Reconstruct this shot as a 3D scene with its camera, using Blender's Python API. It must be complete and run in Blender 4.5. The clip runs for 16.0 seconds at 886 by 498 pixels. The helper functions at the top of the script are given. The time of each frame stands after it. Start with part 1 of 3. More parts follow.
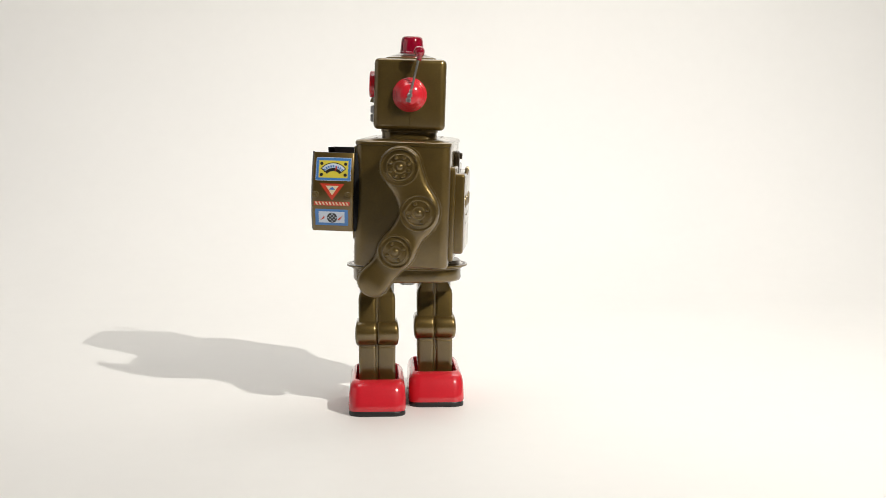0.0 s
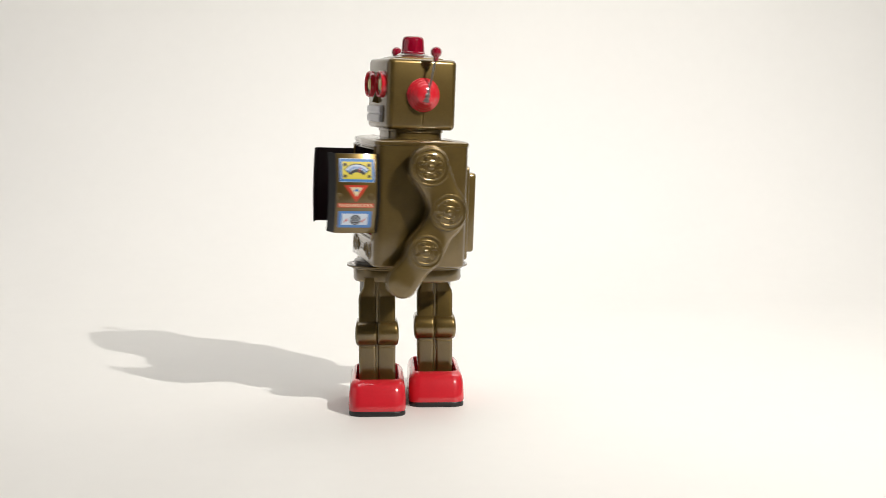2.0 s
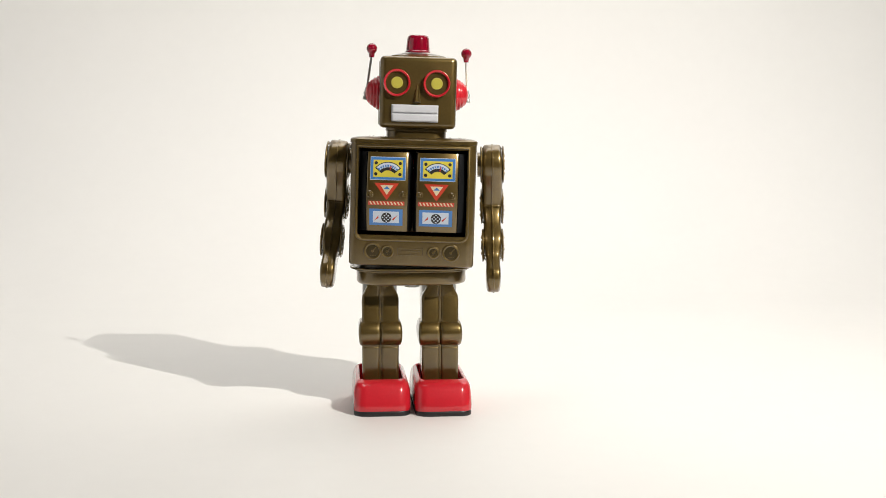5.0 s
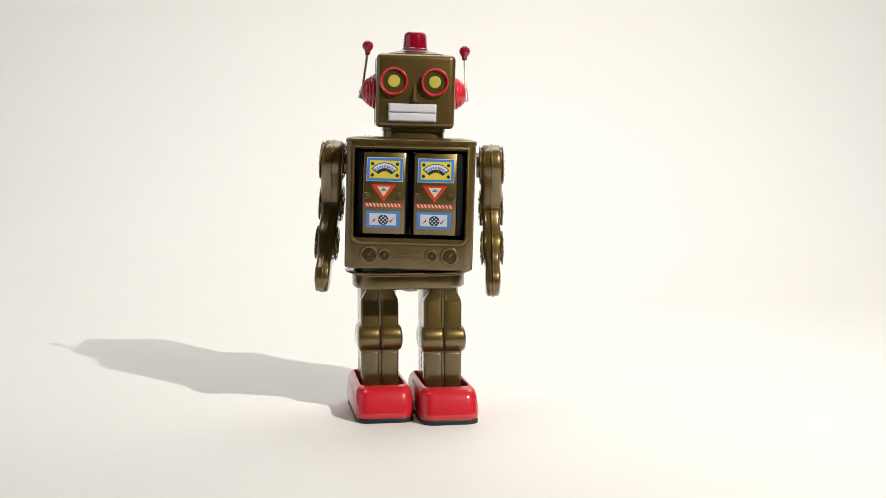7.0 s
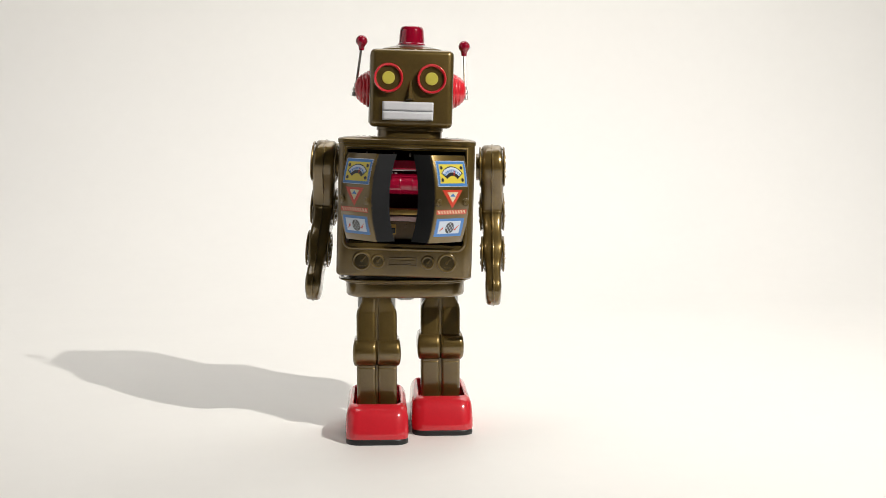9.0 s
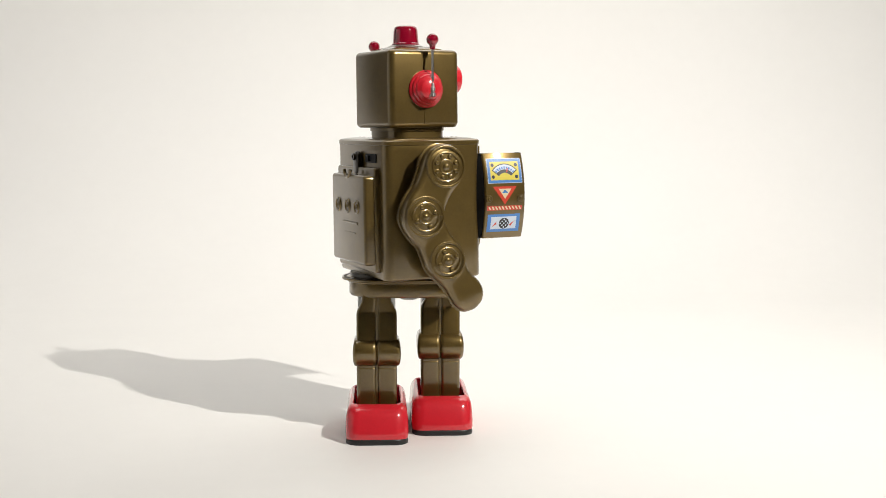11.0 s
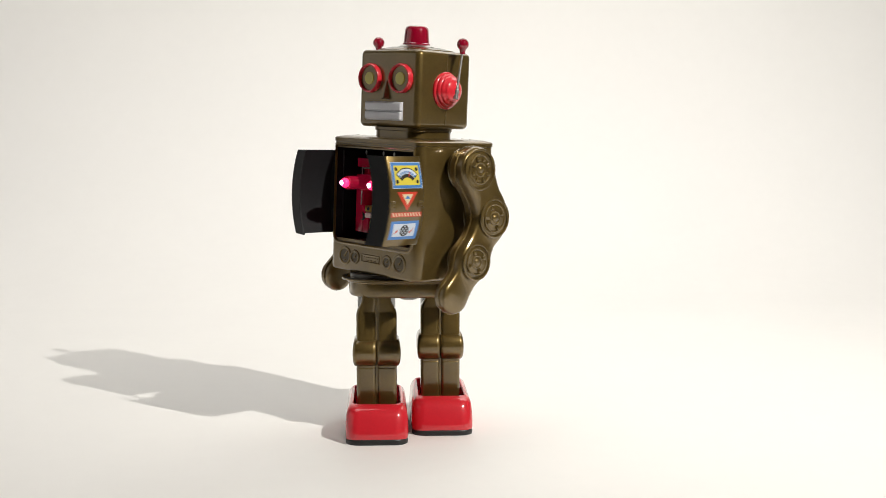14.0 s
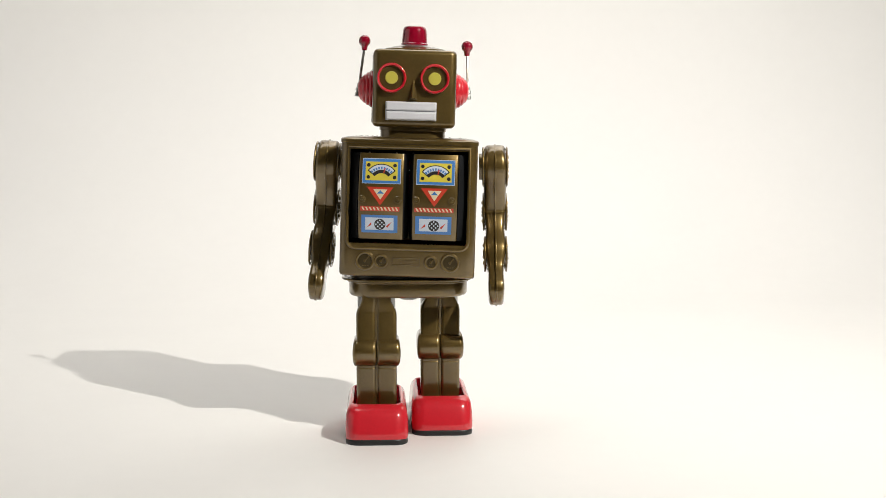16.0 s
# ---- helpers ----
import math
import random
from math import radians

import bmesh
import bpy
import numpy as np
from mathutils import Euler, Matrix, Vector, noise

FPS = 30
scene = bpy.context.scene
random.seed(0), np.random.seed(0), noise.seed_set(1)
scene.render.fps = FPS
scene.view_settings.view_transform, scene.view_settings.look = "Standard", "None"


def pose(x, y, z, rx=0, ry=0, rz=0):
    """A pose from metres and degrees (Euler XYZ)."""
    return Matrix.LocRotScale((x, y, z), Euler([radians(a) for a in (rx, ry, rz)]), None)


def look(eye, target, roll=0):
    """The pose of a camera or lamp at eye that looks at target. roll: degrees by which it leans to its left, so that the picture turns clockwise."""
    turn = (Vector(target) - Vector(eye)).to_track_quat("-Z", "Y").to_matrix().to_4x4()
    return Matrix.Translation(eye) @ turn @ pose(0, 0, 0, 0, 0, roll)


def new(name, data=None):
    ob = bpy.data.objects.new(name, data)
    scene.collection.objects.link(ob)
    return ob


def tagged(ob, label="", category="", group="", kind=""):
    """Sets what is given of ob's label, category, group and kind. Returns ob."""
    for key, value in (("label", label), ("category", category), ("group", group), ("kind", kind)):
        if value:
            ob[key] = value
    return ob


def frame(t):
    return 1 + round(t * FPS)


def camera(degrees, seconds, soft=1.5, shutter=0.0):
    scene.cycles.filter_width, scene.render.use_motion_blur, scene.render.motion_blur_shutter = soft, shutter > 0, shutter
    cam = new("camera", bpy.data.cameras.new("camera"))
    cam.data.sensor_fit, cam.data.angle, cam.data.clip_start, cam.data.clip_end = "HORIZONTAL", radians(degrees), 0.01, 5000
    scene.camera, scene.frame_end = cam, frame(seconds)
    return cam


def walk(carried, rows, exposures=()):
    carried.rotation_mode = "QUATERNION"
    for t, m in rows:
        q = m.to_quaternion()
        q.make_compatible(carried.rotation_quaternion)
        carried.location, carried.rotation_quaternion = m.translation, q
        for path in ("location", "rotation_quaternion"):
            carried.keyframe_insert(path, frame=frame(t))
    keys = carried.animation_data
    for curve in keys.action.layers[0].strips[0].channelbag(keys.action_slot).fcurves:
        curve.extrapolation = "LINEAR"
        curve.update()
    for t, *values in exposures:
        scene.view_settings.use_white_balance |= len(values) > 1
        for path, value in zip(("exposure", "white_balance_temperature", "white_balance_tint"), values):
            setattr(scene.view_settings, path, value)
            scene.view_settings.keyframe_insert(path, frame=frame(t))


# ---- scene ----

# ---------------------------------------------------------------- camera
EYE_H = 0.2204
TILT = 5.1
cam = camera(39.57, 16.0, soft=0.55, shutter=0.3)
walk(cam, [(0, pose(0, 0, EYE_H, 90 - TILT, 0, 0)), (16, pose(0, 0, EYE_H, 90 - TILT, 0, 0))],
     exposures=[(0, 0.0), (16, 0.0)])

# ---------------------------------------------------------------- light
world = bpy.data.worlds.new("studio")
scene.world = world
world.use_nodes = True
world.node_tree.nodes["Background"].inputs[0].default_value = (1.0, 0.98, 0.95, 1)
world.node_tree.nodes["Background"].inputs[1].default_value = 0.05


def area_lamp(name, eye, target, size, watts, colour):
    data = bpy.data.lights.new(name, "AREA")
    data.shape, data.size, data.size_y = "RECTANGLE", size[0], size[1]
    data.energy, data.color = watts, colour
    ob = new(name, data)
    ob.matrix_world = look(eye, target)
    return ob


key = area_lamp("key_lamp", (0.755, 0.225, 0.963), (0.03, 1.45, 0.10), (0.016, 0.016), 8.4, (1.0, 0.965, 0.905))
key.data.spread = radians(110)
# overhead panel without a known source, added to lift backdrop and paper
area_lamp("added_overhead_fill", (0.22, 1.60, 1.75), (-0.28, 2.42, 0.86), (2.2, 1.2), 26.4, (1.0, 0.982, 0.955))
area_lamp("fill_lamp", (-1.3, 0.72, 0.50), (0.0, 1.0, 0.1), (1.3, 1.1), 2.0, (1.0, 0.975, 0.93))

# ---------------------------------------------------------------- materials


def material(name, colour, rough=0.5, metal=0.0, coat=0.0, vary=0.12, scale=60.0, bump=0.0, bump_scale=400.0,
             emit=None, glow=0.0, transmit=0.0, spec=0.5):
    m = bpy.data.materials.new(name)
    m.use_nodes = True
    nt = m.node_tree
    b = nt.nodes["Principled BSDF"]
    b.inputs["Roughness"].default_value = rough
    b.inputs["Metallic"].default_value = metal
    b.inputs["Coat Weight"].default_value = coat
    b.inputs["Coat Roughness"].default_value = 0.11
    b.inputs["Coat IOR"].default_value = 1.6
    b.inputs["Specular IOR Level"].default_value = spec
    b.inputs["Transmission Weight"].default_value = transmit
    if emit:
        b.inputs["Emission Color"].default_value = (*emit, 1)
        b.inputs["Emission Strength"].default_value = glow
    tc = nt.nodes.new("ShaderNodeTexCoord")
    n1 = nt.nodes.new("ShaderNodeTexNoise")
    n1.inputs["Scale"].default_value, n1.inputs["Detail"].default_value = scale, 5
    n2 = nt.nodes.new("ShaderNodeTexNoise")
    n2.inputs["Scale"].default_value, n2.inputs["Detail"].default_value = scale * 9, 3
    nt.links.new(tc.outputs["Object"], n1.inputs["Vector"])
    nt.links.new(tc.outputs["Object"], n2.inputs["Vector"])
    mixn = nt.nodes.new("ShaderNodeMath")
    mixn.operation = "MULTIPLY_ADD"
    mixn.inputs[1].default_value = 0.4
    nt.links.new(n2.outputs["Fac"], mixn.inputs[0])
    sub = nt.nodes.new("ShaderNodeMath")
    sub.operation = "MULTIPLY"
    sub.inputs[1].default_value = 0.6
    nt.links.new(n1.outputs["Fac"], sub.inputs[0])
    nt.links.new(sub.outputs[0], mixn.inputs[2])
    ramp = nt.nodes.new("ShaderNodeValToRGB")
    lo = [c * (1 - vary) for c in colour]
    hi = [min(1, c * (1 + vary)) for c in colour]
    ramp.color_ramp.elements[0].position, ramp.color_ramp.elements[1].position = 0.3, 0.7
    ramp.color_ramp.elements[0].color, ramp.color_ramp.elements[1].color = (*lo, 1), (*hi, 1)
    nt.links.new(mixn.outputs[0], ramp.inputs[0])
    nt.links.new(ramp.outputs[0], b.inputs["Base Color"])
    if bump:
        nb = nt.nodes.new("ShaderNodeTexNoise")
        nb.inputs["Scale"].default_value, nb.inputs["Detail"].default_value = bump_scale, 4
        nt.links.new(tc.outputs["Object"], nb.inputs["Vector"])
        bp = nt.nodes.new("ShaderNodeBump")
        bp.inputs["Strength"].default_value, bp.inputs["Distance"].default_value = bump, 0.0005
        nt.links.new(nb.outputs["Fac"], bp.inputs["Height"])
        nt.links.new(bp.outputs[0], b.inputs["Normal"])
    return m


BRONZE = material("bronze_lacquer", (0.148, 0.097, 0.026), 0.36, 0.70, 1.0, 0.14, 90, 0.12, 95)
# dark latch lacquer, also the painted shade of the gap under the torso
LATCH_GAP_DARK = material("latch_lacquer_gap_shade", (0.030, 0.020, 0.010), 0.30, 0.4, 0.6, 0.15, 200)
BRONZE_DARK = material("bronze_emboss", (0.07, 0.05, 0.018), 0.35, 0.55, 0.4, 0.15, 200)
RED = material("red_lacquer", (0.56, 0.011, 0.022), 0.50, 0.0, 1.0, 0.07, 60, 0.03, 250, spec=0.2)
RED_CLEAR = material("red_clear_plastic", (0.33, 0.003, 0.024), 0.08, 0.0, 0.8, 0.05, 120, transmit=0.35)
CRIMSON = material("crimson_plastic", (0.50, 0.006, 0.045), 0.25, 0.0, 0.5, 0.08, 120)
TAN = material("dull_tan_lacquer", (0.26, 0.18, 0.10), 0.4, 0.3, 0.3, 0.12, 150)
ROSE = material("rose_white_plastic", (0.70, 0.50, 0.50), 0.35, 0.0, 0.3, 0.05, 90)
BLACK = material("black_enamel", (0.0080, 0.0083, 0.0092), 0.55, 0.0, 0.0, 0.25, 80, spec=0.2)
RUBBER = material("black_plastic_sole", (0.012, 0.012, 0.012), 0.45, 0.0, 0.0, 0.3, 120, 0.1, 500)
WHITE = material("white_satin_plastic", (0.62, 0.62, 0.65), 0.35, 0.1, 0.3, 0.04, 80)
STEEL = material("bare_steel", (0.55, 0.54, 0.52), 0.28, 0.95, 0.0, 0.1, 200)
YELLOW = material("yellow_print", (0.59, 0.492, 0.049), 0.4, 0.0, 0.4, 0.05, 90)
EYE_YELLOW = material("eye_yellow", (0.48, 0.42, 0.065), 0.35, 0.0, 0.5, 0.05, 90)
BLUE = material("blue_print", (0.045, 0.172, 0.451), 0.4, 0.0, 0.4, 0.06, 90)
PALE = material("pale_blue_print", (0.508, 0.574, 0.656), 0.4, 0.0, 0.4, 0.05, 90)
RED_PRINT = material("red_print", (0.508, 0.041, 0.016), 0.4, 0.0, 0.4, 0.06, 90)
CREAM = material("cream_print", (0.615, 0.541, 0.344), 0.4, 0.0, 0.4, 0.05, 90)
INK = material("black_print", (0.012, 0.012, 0.015), 0.4, 0.0, 0.4, 0.2, 90)
GOLD = material("gold_foil", (0.62, 0.42, 0.13), 0.3, 0.7, 0.3, 0.1, 120)
PINK_GLOW = material("lit_red_lamp", (0.8, 0.05, 0.12), 0.3, 0.0, 0.3, 0.05, 90, emit=(1.0, 0.012, 0.12), glow=2.2)
CORE_GLOW = material("lamp_core", (0.9, 0.4, 0.5), 0.3, 0.0, 0.3, 0.05, 90, emit=(1.0, 0.36, 0.58), glow=12.0)
RED_LIT = material("lit_red_plastic", (0.22, 0.004, 0.02), 0.12, 0.0, 0.8, 0.08, 90, emit=(0.9, 0.01, 0.08), glow=0.10)
PAPER = material("white_paper", (0.82, 0.805, 0.775), 0.55, 0.0, 0.0, 0.012, 6, 0.03, 220, spec=0.4)
PLASTER = material("grey_plaster", (0.16, 0.155, 0.15), 0.8, 0.0, 0.0, 0.06, 3, 0.1, 60)
DUST = material("grey_dust", (0.22, 0.2, 0.17), 0.9)
DOOR_MATS = [BRONZE, BLUE, YELLOW, PALE, INK, RED_PRINT, CREAM, BLACK, BRONZE_DARK]

# ---------------------------------------------------------------- mesh tools


def part(name, bm, mats, parent=None, label="", at=None, sharp=38, recalc=True):
    """One mesh object under its thing."""
    if recalc:
        bmesh.ops.recalc_face_normals(bm, faces=bm.faces)
    me = bpy.data.meshes.new(name)
    bm.to_mesh(me)
    bm.free()
    for m in mats if isinstance(mats, (list, tuple)) else [mats]:
        me.materials.append(m)
    me.polygons.foreach_set("use_smooth", [True] * len(me.polygons))
    me.set_sharp_from_angle(angle=radians(sharp))
    ob = new(name, me)
    if parent:
        ob.parent = parent
    if at is not None:
        ob.matrix_basis = at
    if label:
        ob["label"] = label
    return ob


def rrect(hx, hy, r, n=5):
    """Points of a rounded rectangle, anticlockwise, starting at the front right corner."""
    r = min(r, hx - 1e-5, hy - 1e-5)
    pts = []
    for cx, cy, a0 in ((hx - r, -(hy - r), -90), (hx - r, hy - r, 0), (-(hx - r), hy - r, 90), (-(hx - r), -(hy - r), 180)):
        for i in range(n + 1):
            a = radians(a0 + 90 * i / n)
            pts.append((cx + r * math.cos(a), cy + r * math.sin(a)))
    return pts


def loft(bm, sections, mat=0, caps=(True, True), n=5, m=None):
    """sections: (z, hx, hy, r, cx, cy). Returns the rings of vertices and the side faces by row."""
    m = m or Matrix()
    rings, rows = [], []
    for z, hx, hy, r, cx, cy in sections:
        rings.append([bm.verts.new(m @ Vector((x + cx, y + cy, z))) for x, y in rrect(hx, hy, r, n)])
    for a, b in zip(rings, rings[1:]):
        row = []
        for i in range(len(a)):
            j = (i + 1) % len(a)
            f = bm.faces.new((a[i], a[j], b[j], b[i]))
            f.material_index = mat
            row.append(f)
        rows.append(row)
    if caps[0]:
        bm.faces.new(rings[0][::-1]).material_index = mat
    if caps[1]:
        bm.faces.new(rings[-1]).material_index = mat
    return rings, rows


def rbox(bm, hx, hy, z0, z1, rc, re, mat=0, cx=0.0, cy=0.0, mids=(), k=4, m=None, n=5):
    """A box with rounded upright corners (rc) and rounded top and bottom edges (re)."""
    secs = []
    for i in range(k + 1):
        a = radians(90 * i / k)
        d = re * (1 - math.sin(a))
        secs.append((z0 + re * (1 - math.cos(a)), hx - d, hy - d, max(rc - d, 0.0004), cx, cy))
    for z in mids:
        secs.append((z, hx, hy, rc, cx, cy))
    for i in range(k + 1):
        a = radians(90 * i / k)
        d = re * (1 - math.cos(a))
        secs.append((z1 - re + re * math.sin(a), hx - d, hy - d, max(rc - d, 0.0004), cx, cy))
    return loft(bm, secs, mat, m=m, n=n)


def lathe(bm, profile, m=None, n=28, mat=0, squash=1.0, close=False):
    """profile: (radius, height) along the local z axis."""
    m = m or Matrix()
    rings = []
    for r, h in profile:
        if r < 1e-6:
            rings.append([bm.verts.new(m @ Vector((0, 0, h)))])
        else:
            rings.append([bm.verts.new(m @ Vector((r * math.cos(2 * math.pi * i / n), squash * r * math.sin(2 * math.pi * i / n), h)))
                          for i in range(n)])
    pairs = list(zip(rings, rings[1:]))
    if close:
        pairs.append((rings[-1], rings[0]))
    for a, b in pairs:
        for i in range(n):
            j = (i + 1) % n
            if len(a) == 1 and len(b) == 1:
                continue
            if len(a) == 1:
                f = bm.faces.new((a[0], b[j], b[i]))
            elif len(b) == 1:
                f = bm.faces.new((a[i], a[j], b[0]))
            else:
                f = bm.faces.new((a[i], a[j], b[j], b[i]))
            f.material_index = mat
    if not close:
        for r in (rings[0][::-1], rings[-1]):
            if len(r) > 2:
                bm.faces.new(r).material_index = mat


def ring(bm, radius, thick, m=None, n=28, k=8, mat=0, squash=1.0):
    lathe(bm, [(radius + thick * math.cos(2 * math.pi * i / k), squash * thick * math.sin(2 * math.pi * i / k)) for i in range(k)],
          m, n, mat, close=True)


def tube(bm, pts, r, mat=0, closed=False, k=8):
    pts = [Vector(p) for p in pts]
    rings = []
    for i, p in enumerate(pts):
        a = pts[i - 1] if (i or closed) else p
        b = pts[(i + 1) % len(pts)] if (i + 1 < len(pts) or closed) else p
        d = (b - a).normalized()
        side = d.cross(Vector((0, 1, 0)))
        side = (side if side.length > 0.1 else d.cross(Vector((1, 0, 0)))).normalized()
        up = side.cross(d)
        rings.append([bm.verts.new(p + r * (math.cos(2 * math.pi * j / k) * side + math.sin(2 * math.pi * j / k) * up)) for j in range(k)])
    pairs = list(zip(rings, rings[1:])) + ([(rings[-1], rings[0])] if closed else [])
    for a, b in pairs:
        for j in range(k):
            bm.faces.new((a[j], a[(j + 1) % k], b[(j + 1) % k], b[j])).material_index = mat
    if not closed:
        bm.faces.new(rings[0][::-1]).material_index = mat
        bm.faces.new(rings[-1]).material_index = mat


FRONT = pose(0, 0, 0, 90, 0, 0)      # local z towards -y
BACK = pose(0, 0, 0, -90, 0, 0)      # local z towards +y


def at_front(x, y, z):
    return Matrix.Translation((x, y, z)) @ FRONT


def at_back(x, y, z):
    return Matrix.Translation((x, y, z)) @ BACK


# ---------------------------------------------------------------- setting


def backdrop():
    """White paper sweep: flat table part, a wide bend, and an upright part."""
    bm = bmesh.new()
    prof = [(-1.2, 0), (0.2, 0), (0.7, 0), (1.2, 0), (1.6, 0)]
    for i in range(1, 13):
        a = radians(90 * i / 12)
        prof.append((1.6 + 0.5 * math.sin(a), 0.5 - 0.5 * math.cos(a)))
    prof.append((2.1, 2.2))
    xs = [-1.9, -1.0, -0.3, 0.3, 1.0, 1.9]
    grid = [[bm.verts.new((x, y, z)) for x in xs] for y, z in prof]
    for a, b in zip(grid, grid[1:]):
        for i in range(len(xs) - 1):
            bm.faces.new((a[i], a[i + 1], b[i + 1], b[i]))
    ob = part("backdrop", bm, PAPER)
    solid = ob.modifiers.new("thickness", "SOLIDIFY")
    solid.thickness, solid.offset = 0.002, -1
    return tagged(ob, "smooth white seamless paper sweep under the toy", "backdrop", kind="structure")


def slab(name, lo, hi, mat, label):
    bm = bmesh.new()
    bmesh.ops.create_cube(bm, size=1, matrix=Matrix.Translation([(a + b) / 2 for a, b in zip(lo, hi)])
                          @ Matrix.Diagonal([b - a for a, b in zip(lo, hi)] + [1]))
    return tagged(part(name, bm, mat), label, name.split("_")[0], kind="structure")


def room():
    # invented grey shell, never in view, added to bound reflections and bounced light
    slab("floor", (-2.2, -1.6, -0.103), (2.2, 2.6, -0.003), PLASTER, "unseen plain grey floor added under the paper")
    slab("wall_south", (-2.2, -1.7, -0.003), (2.2, -1.6, 2.4), PLASTER, "unseen plain grey wall added to close the set")
    slab("wall_north", (-2.2, 2.5, -0.003), (2.2, 2.6, 2.4), PLASTER, "unseen plain grey wall added to close the set")
    slab("wall_west", (-2.3, -1.7, -0.003), (-2.2, 2.6, 2.4), PLASTER, "unseen plain grey wall added to close the set")
    slab("wall_east", (2.2, -1.7, -0.003), (2.3, 2.6, 2.4), PLASTER, "unseen plain grey wall added to close the set")
    slab("ceiling", (-2.3, -1.7, 2.4), (2.3, 2.6, 2.5), PLASTER, "unseen plain grey ceiling added to close the set")


def dust():
    """A few specks on the paper."""
    bm = bmesh.new()
    for i in range(26):
        x, y, r = random.uniform(-0.45, 0.4), random.uniform(0.75, 1.25), random.uniform(0.0002, 0.0006)
        lathe(bm, [(0, 0), (r, 0.0001), (r * 0.7, r * 0.8), (0, r)], Matrix.Translation((x, y, 0.0)), n=6)
    return tagged(part("dust_specks", bm, DUST), "tiny grey dust specks lying on the paper", "dust", kind="stuff")


# ---------------------------------------------------------------- toy robot
# The toy faces -y, its own right is -x. Sizes in metres.
HIP_Z = 0.1175
AXIS_Z = HIP_Z          # the spinning upper body turns about the upright through the hip
TORSO_W, TORSO_D = 0.0497, 0.0378
OPEN_LO, OPEN_HI = 0.1443 - HIP_Z, 0.2125 - HIP_Z
# the doors ride on cranked hinges: pivot, then the set-off of the door's outer edge from it
HINGE_X, HINGE_Y, EDGE_IN, EDGE_OUT = 0.0425, 0.0312, 0.0067, 0.0070
DOOR_W, DOOR_H = 0.0326, 0.0622


def hips(robot):
    bm = bmesh.new()
    rbox(bm, 0.0447, 0.031, 0.1035, 0.1155, 0.026, 0.0025)
    rbox(bm, 0.0462, 0.0325, 0.1140, 0.1158, 0.027, 0.0006)
    hip = part("hip_block", bm, BRONZE, robot)
    bm = bmesh.new()
    rbox(bm, 0.0502, 0.0365, 0.1158, 0.1174, 0.032, 0.0007, n=12)
    part("turntable", bm, BRONZE, hip, "oval bronze flange with a row of holes")
    # added dark filler: its colour gives the shade between torso and hip
    bm = bmesh.new()
    rbox(bm, 0.0440, 0.0310, 0.1172, 0.1206, 0.027, 0.0006, n=8)
    part("gap_shade_filler", bm, LATCH_GAP_DARK, hip, "dark filler for the shaded gap under the torso")
    bm = bmesh.new()
    lathe(bm, [(0.0, 0.0), (0.0012, 0.0), (0.0012, 0.0002), (0, 0.0002)], n=10)
    first = None
    for s in (-1, 1):
        for i in range(13):
            a = radians(-78 + 13 * i)
            at = Matrix.Translation((s * (0.0180 + 0.0296 * math.cos(a)), 0.0336 * math.sin(a), 0.1173))
            if first is None:
                first = part("hole", bm, BLACK, hip, at=at)
            else:
                hole = new("hole", first.data)
                hole.parent, hole.matrix_basis = hip, at
    bm = bmesh.new()
    lathe(bm, [(0, 0), (0.006, 0), (0.006, 0.003), (0.0, 0.003)], Matrix.Translation((0, -0.012, 0.1006)), n=6)
    part("bolt", bm, STEEL, hip, "bare steel bolt")
    return hip


